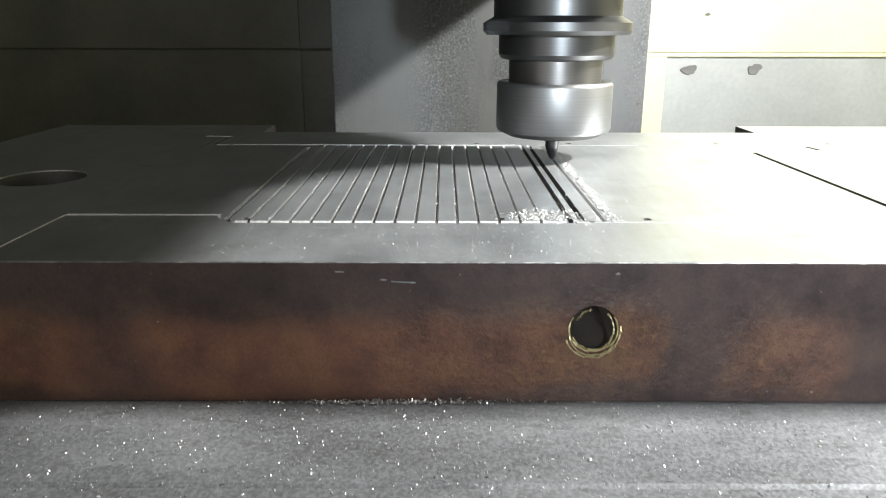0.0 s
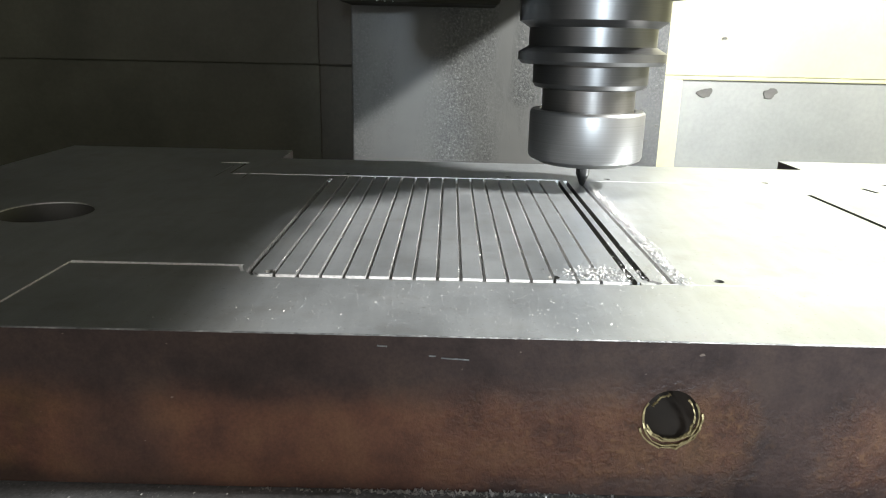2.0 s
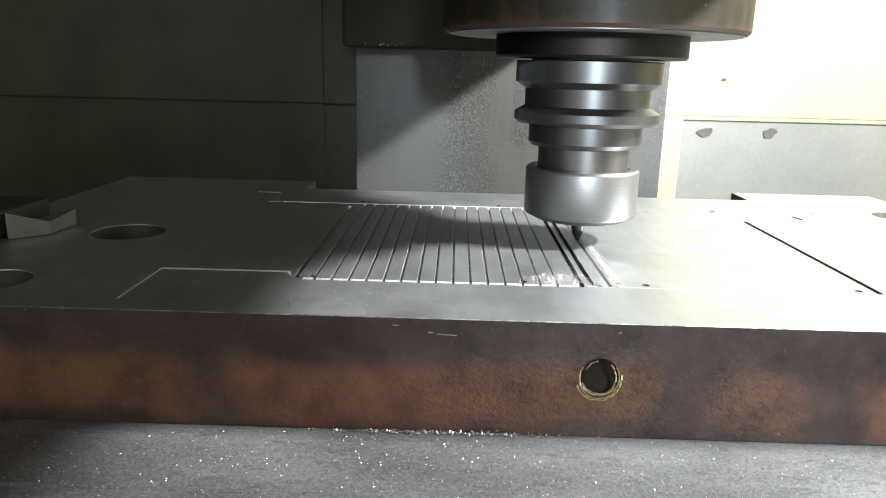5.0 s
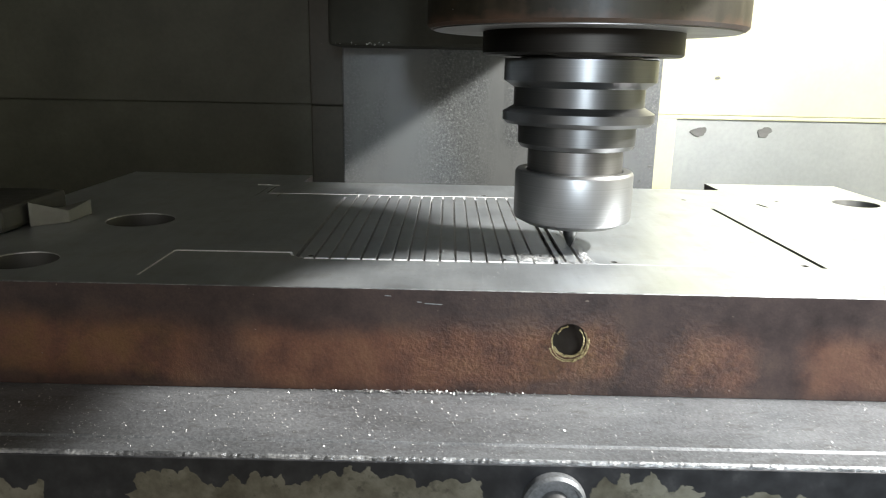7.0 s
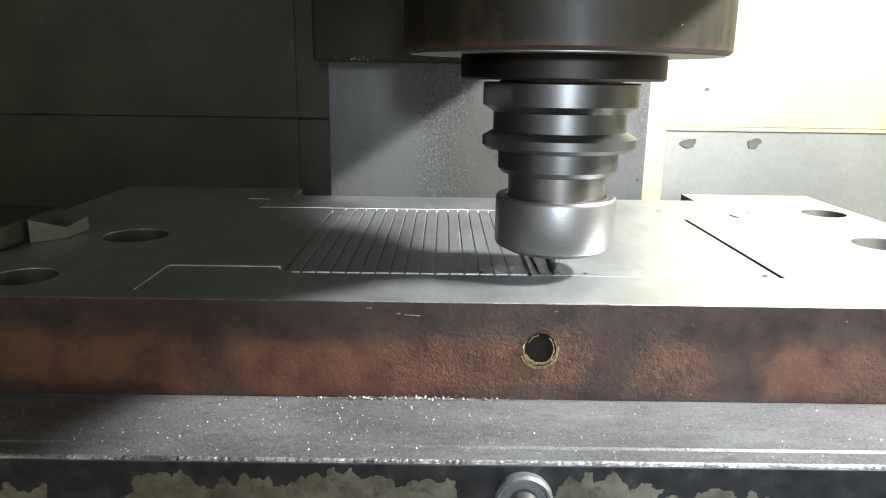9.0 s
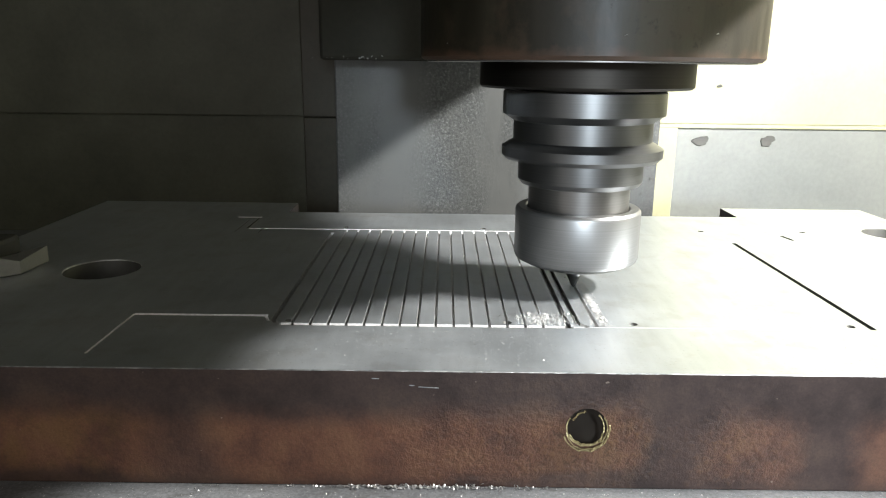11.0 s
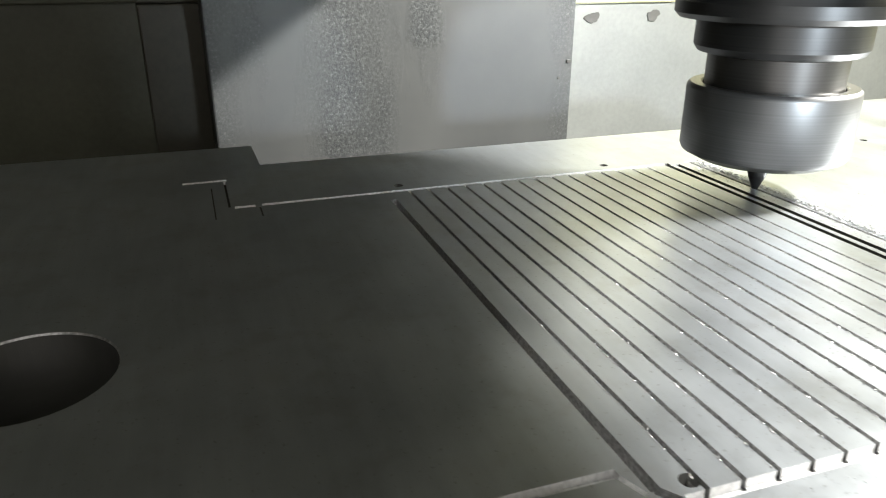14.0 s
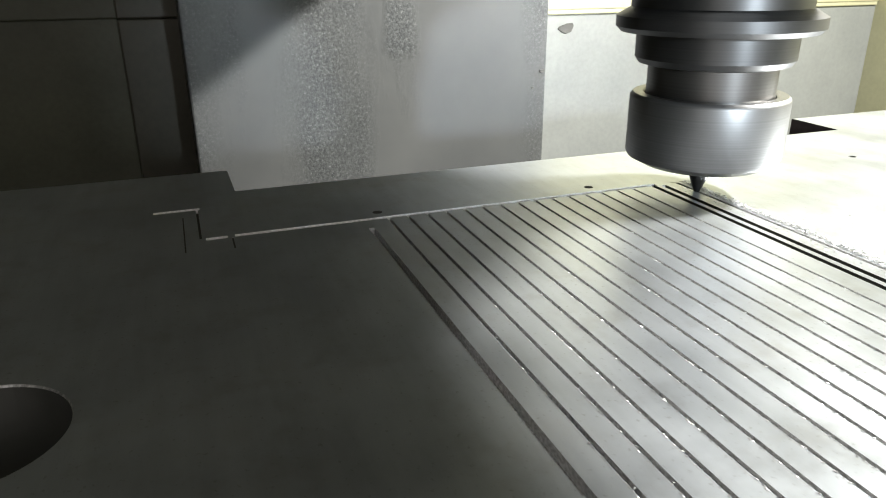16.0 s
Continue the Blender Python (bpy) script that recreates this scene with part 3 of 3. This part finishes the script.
    # strands hang in loops below the bore, one crosses its right side
    strands = [(150, 395, 0.0062, 0.0, 0.0), (168, 372, 0.0066, 0.0002, -0.0006), (195, 350, 0.0068, -0.0002, -0.0012), (205, 330, 0.0061, 0.0004, 0.0004),
               (300, 410, 0.0056, -0.0004, 0.0), (98, 152, 0.0053, 0.0, 0.0)]
    for first, last, radius, cx, cz in strands:
        pts = []
        for i in range(20):
            a = radians(first + i * (last - first) / 19)
            r = radius + 0.00016 * math.sin(2.6 * a + radius * 9000) + random.uniform(-0.00006, 0.00006)
            pts.append(Vector((cx + r * math.cos(a), -0.0002 - random.uniform(0, 0.0008), cz + r * math.sin(a))))
        rings = []
        for q in pts:
            w, out = random.uniform(0.00010, 0.00026), Vector((q.x, 0, q.z)).normalized()
            rings.append([bm.verts.new(q + out * w * i + Vector((0, w * j, 0))) for i, j in ((1, -1), (1, 1), (-1, 1), (-1, -1))])
        for a, b in zip(rings, rings[1:]):
            for i in range(4):
                bm.faces.new((a[i], a[(i + 1) % 4], b[(i + 1) % 4], b[i]))
        bm.faces.new(rings[0])
        bm.faces.new(rings[-1])
    burr = part("burr", bm, BRASS, plate, "yellowish torn burr round the bored hole")
    for x, z, w in ((-0.0635, -0.0047, 0.0016), (-0.0585, -0.0053, 0.0062), (-0.0745, -0.0026, 0.0022)):
        mark = part("scratch", box(bmesh.new(), -w / 2, w / 2, -0.00012, 0.0004, -0.00018, 0.00018, 0.0001), EDGE, plate, "thin bare steel scratch")
        mark.location = (x, PLATE_FRONT, z)
        mark.rotation_euler = (0, 0.05, 0)
    burr.location = (-0.0101, PLATE_FRONT, -0.0177)
    return plate


MOVING.append(machined_plate())


# ---- clamp on the plate's end ----
def strap_clamp():
    clamp = thing("strap_clamp", "worn grey steel strap clamp with a forked tip on the plate", "clamp")
    tip = [((-0.2465, -0.0690), 0.0116), ((-0.2345, -0.0572), 0.0058), ((-0.2338, -0.0365), 0.0076), ((-0.2500, -0.0330), 0.0030), ((-0.2600, -0.0500), 0.0055)]
    bm = prism(bmesh.new(), [p for p, h in tip], 0.0003, 0.01)
    for v in bm.verts:
        if v.co.z > 0.005:
            v.co.z = min(tip, key=lambda q: abs(q[0][0] - v.co.x) + abs(q[0][1] - v.co.y))[1]
    part("tip", bm, DULL, clamp, "forked rubbed steel tip")
    part("strap", box(bmesh.new(), -0.330, -0.2490, -0.0860, -0.0300, 0.0003, 0.0118, 0.0022), BORE, clamp, "oily grey strap")
    part("nut", lathe(bmesh.new(), [(0.004, 0.0116), (0.0125, 0.0116), (0.0125, 0.0235), (0.0115, 0.0245), (0.004, 0.0245)], 6, pose(-0.285, -0.064, 0)), NUT, clamp)
    part("stud", lathe(bmesh.new(), [(0.002, 0.01), (0.0058, 0.01), (0.0058, 0.032), (0.005, 0.033), (0.002, 0.033)], 24, pose(-0.285, -0.064, 0)), HOLDER, clamp, "", True)
    return clamp


MOVING.append(strap_clamp())


# ---- chips ----
def flakes(name, spots, label):
    """Loose curled chips: each a small bent sliver of two faces with thickness."""
    verts, faces = [], []
    for x, y, z, size in spots:
        m = Euler((random.uniform(-0.9, 0.9), random.uniform(-0.9, 0.9), random.uniform(0, 6.3))).to_matrix()
        w, l, h = size * random.uniform(0.35, 0.7), size * random.uniform(0.7, 1.5), size * random.uniform(0.15, 0.5)
        k = len(verts)
        for p in ((-w, -l, 0), (w, -l, 0), (w, 0, h), (-w, 0, h), (-w, l, 0), (w, l, 0), (0, 0, h - size * 0.35)):
            verts.append(tuple(Vector((x, y, z + size * 0.45)) + m @ Vector(p)))
        faces += [(k, k + 1, k + 2, k + 3), (k + 3, k + 2, k + 5, k + 4), (k, k + 6, k + 1), (k + 4, k + 5, k + 6), (k + 1, k + 6, k + 2), (k + 2, k + 6, k + 5),
                  (k, k + 3, k + 6), (k + 3, k + 4, k + 6)]
    me = bpy.data.meshes.new(name)
    me.from_pydata(verts, [], faces)
    me.materials.append(CHIP)
    return tagged(new(name, me), label, "metal chips", kind="stuff")


def chips():
    random.seed(3)
    rnd, gauss = random.uniform, random.gauss
    spots = []
    for _ in range(2600):                       # along the groove being cut
        y = rnd(-0.113, 0.030)
        side = 1 if random.random() < 0.68 else -1
        spots.append((side * (0.0008 + abs(gauss(0, 0.0021))), y, 0, 0.00006 + 0.00020 * random.random() ** 2))
    for _ in range(3600):                       # ridge thrown up on the far side of that groove
        spots.append((0.0016 + abs(gauss(0.0012, 0.0011)), rnd(-0.114, 0.036), abs(gauss(0, 0.0003)), rnd(0.00009, 0.00028)))
    for _ in range(1300):                       # heap at the end of the grid
        spots.append((gauss(-0.0175, 0.0055), gauss(-0.1065, 0.0035), abs(gauss(0, 0.0003)), rnd(0.00008, 0.00030)))
    for _ in range(260):
        spots.append((gauss(-0.010, 0.004), rnd(-0.112, -0.07), 0, rnd(0.00007, 0.0002)))
    for _ in range(4200):                      # burrs along the edges of the ribs
        i = random.randrange(15)
        spots.append((-0.1075 + i * RIB_PITCH - 0.0006 + gauss(0, 0.00008), rnd(-0.112, 0.034), 0, rnd(0.00008, 0.00021)))
    for _ in range(420):                        # lying in and along the ribs
        i = random.randrange(15)
        spots.append((-0.1075 + i * RIB_PITCH + gauss(0, 0.0005), rnd(-0.112, 0.034), -0.0003, rnd(0.0001, 0.00026)))
    for _ in range(2800):                       # dust on the front of the plate
        spots.append((gauss(-0.045, 0.05), rnd(-0.151, -0.115), 0, 0.00004 + 0.00015 * random.random() ** 3))
    for _ in range(160):
        spots.append((rnd(0.0, 0.05), rnd(-0.12, 0.03), 0, rnd(0.00008, 0.0002)))
    return flakes("metal_chips", spots, "bright steel chips scattered along the milled grooves")


def table_chips():
    random.seed(5)
    spots = []
    for _ in range(5200):
        spots.append((random.gauss(-0.05, 0.12), random.uniform(TABLE_FRONT + 0.003, PLATE_FRONT - 0.002), TABLE_Z, 0.00006 + 0.00023 * random.random() ** 3))
    for _ in range(420):                        # drifted against the foot of the plate
        spots.append((random.gauss(-0.060, 0.019), PLATE_FRONT - 0.0006 - abs(random.gauss(0, 0.0006)), TABLE_Z + abs(random.gauss(0, 0.0004)), random.uniform(0.00012, 0.00046)))
    for _ in range(40):
        spots.append((random.uniform(-0.2, 0.15), PLATE_FRONT - 0.0006 - abs(random.gauss(0, 0.0006)), TABLE_Z, random.uniform(0.0001, 0.0003)))
    return flakes("metal_chips", spots, "bright steel chips strewn on the table in front of the plate")


def head_chips():
    """Chips stuck in the oil on the housing and on the lower lip of the slide cover."""
    random.seed(17)
    spots = []
    for turn, z in ((-0.84, 0.0956), (-0.01, 0.0977), (-0.09, 0.1057), (-0.20, 0.1177), (-0.95, 0.121), (0.45, 0.0985), (0.2, 0.109), (0.96, 0.112)):
        a = math.asin(turn)
        spots.append((0.0640 * math.sin(a), -0.0640 * math.cos(a), z, random.uniform(0.0003, 0.0006)))
    for _ in range(18):
        spots.append((random.gauss(-0.122, 0.012), 0.3098, 0.0925 + abs(random.gauss(0, 0.0012)), random.uniform(0.0003, 0.0009)))
    return flakes("metal_chips", spots, "pale steel chips stuck in oil on the spindle head")


MOVING += [chips(), table_chips()]
head_chips()


# ---- marks on the back panels ----
def stain(x, y, z, r, seed, label):
    random.seed(seed)
    bm = bmesh.new()
    n = 48
    waves = [(k, random.uniform(0, 6.28), 0.30 / k) for k in (2, 3, 5, 8, 13)]
    ring = []
    for i in range(n):
        a = 2 * math.pi * i / n
        q = r * (0.95 + sum(h * math.sin(k * a + p) for k, p, h in waves))
        ring.append((q * math.cos(a), 0.72 * q * math.sin(a)))
    front = [bm.verts.new((a, 0, b)) for a, b in ring]
    back = [bm.verts.new((a * 1.1, 0.0012, b * 1.1)) for a, b in ring]
    bm.faces.new(front)
    bm.faces.new(back[::-1])
    for i in range(n):
        bm.faces.new((front[i], back[i], back[(i + 1) % n], front[(i + 1) % n]))
    ob = part("grease_spot", bm, STAIN)
    ob.location = (x, y, z)
    return tagged(ob, label, "stain")


stain(0.2189, BACK_Y - 0.0012, 0.0132, 0.0074, 1, "dark grease spot over a screw in the grey panel")
stain(0.2902, BACK_Y - 0.0012, 0.0140, 0.0074, 2, "dark grease spot over a screw in the grey panel")
stain(0.2320, BACK_Y - 0.0052, 0.0710, 0.0024, 3, "small dark grease spot on the cream panel")

stain(0.1420, WALL_Y - 0.0012, -0.0137, 0.0022, 4, "small dark grease spot on the column cover")
stain(0.1330, WALL_Y - 0.0012, -0.0280, 0.0012, 5, "small dark grease spot on the column cover")


# ---- motion ----
FEED, TURN_1, STROKE, DWELL = 0.02179, 1.623, 6.950, 0.000


def table_shift(t):
    """Metres by which the table has slid away from the door: the cutter runs up and down one groove."""
    a, b = -FEED * TURN_1, -FEED * TURN_1 + FEED * STROKE
    if t < TURN_1:
        return -FEED * t
    t -= TURN_1 + DWELL
    if t < STROKE:
        return a + FEED * max(t, 0)
    t -= STROKE + DWELL
    if t < STROKE:
        return b - FEED * max(t, 0)
    return a + FEED * max(t - STROKE - DWELL, 0)


def motions():
    rows = [(i / 10, Matrix.Translation((0, table_shift(i / 10), 0))) for i in range(161)]
    for ob in MOVING:
        walk(ob, rows)
    walk(TOOL, [(i / 30, pose(0, 0, 0, 0, 0, 40 - 84 * i)) for i in range(481)])


motions()
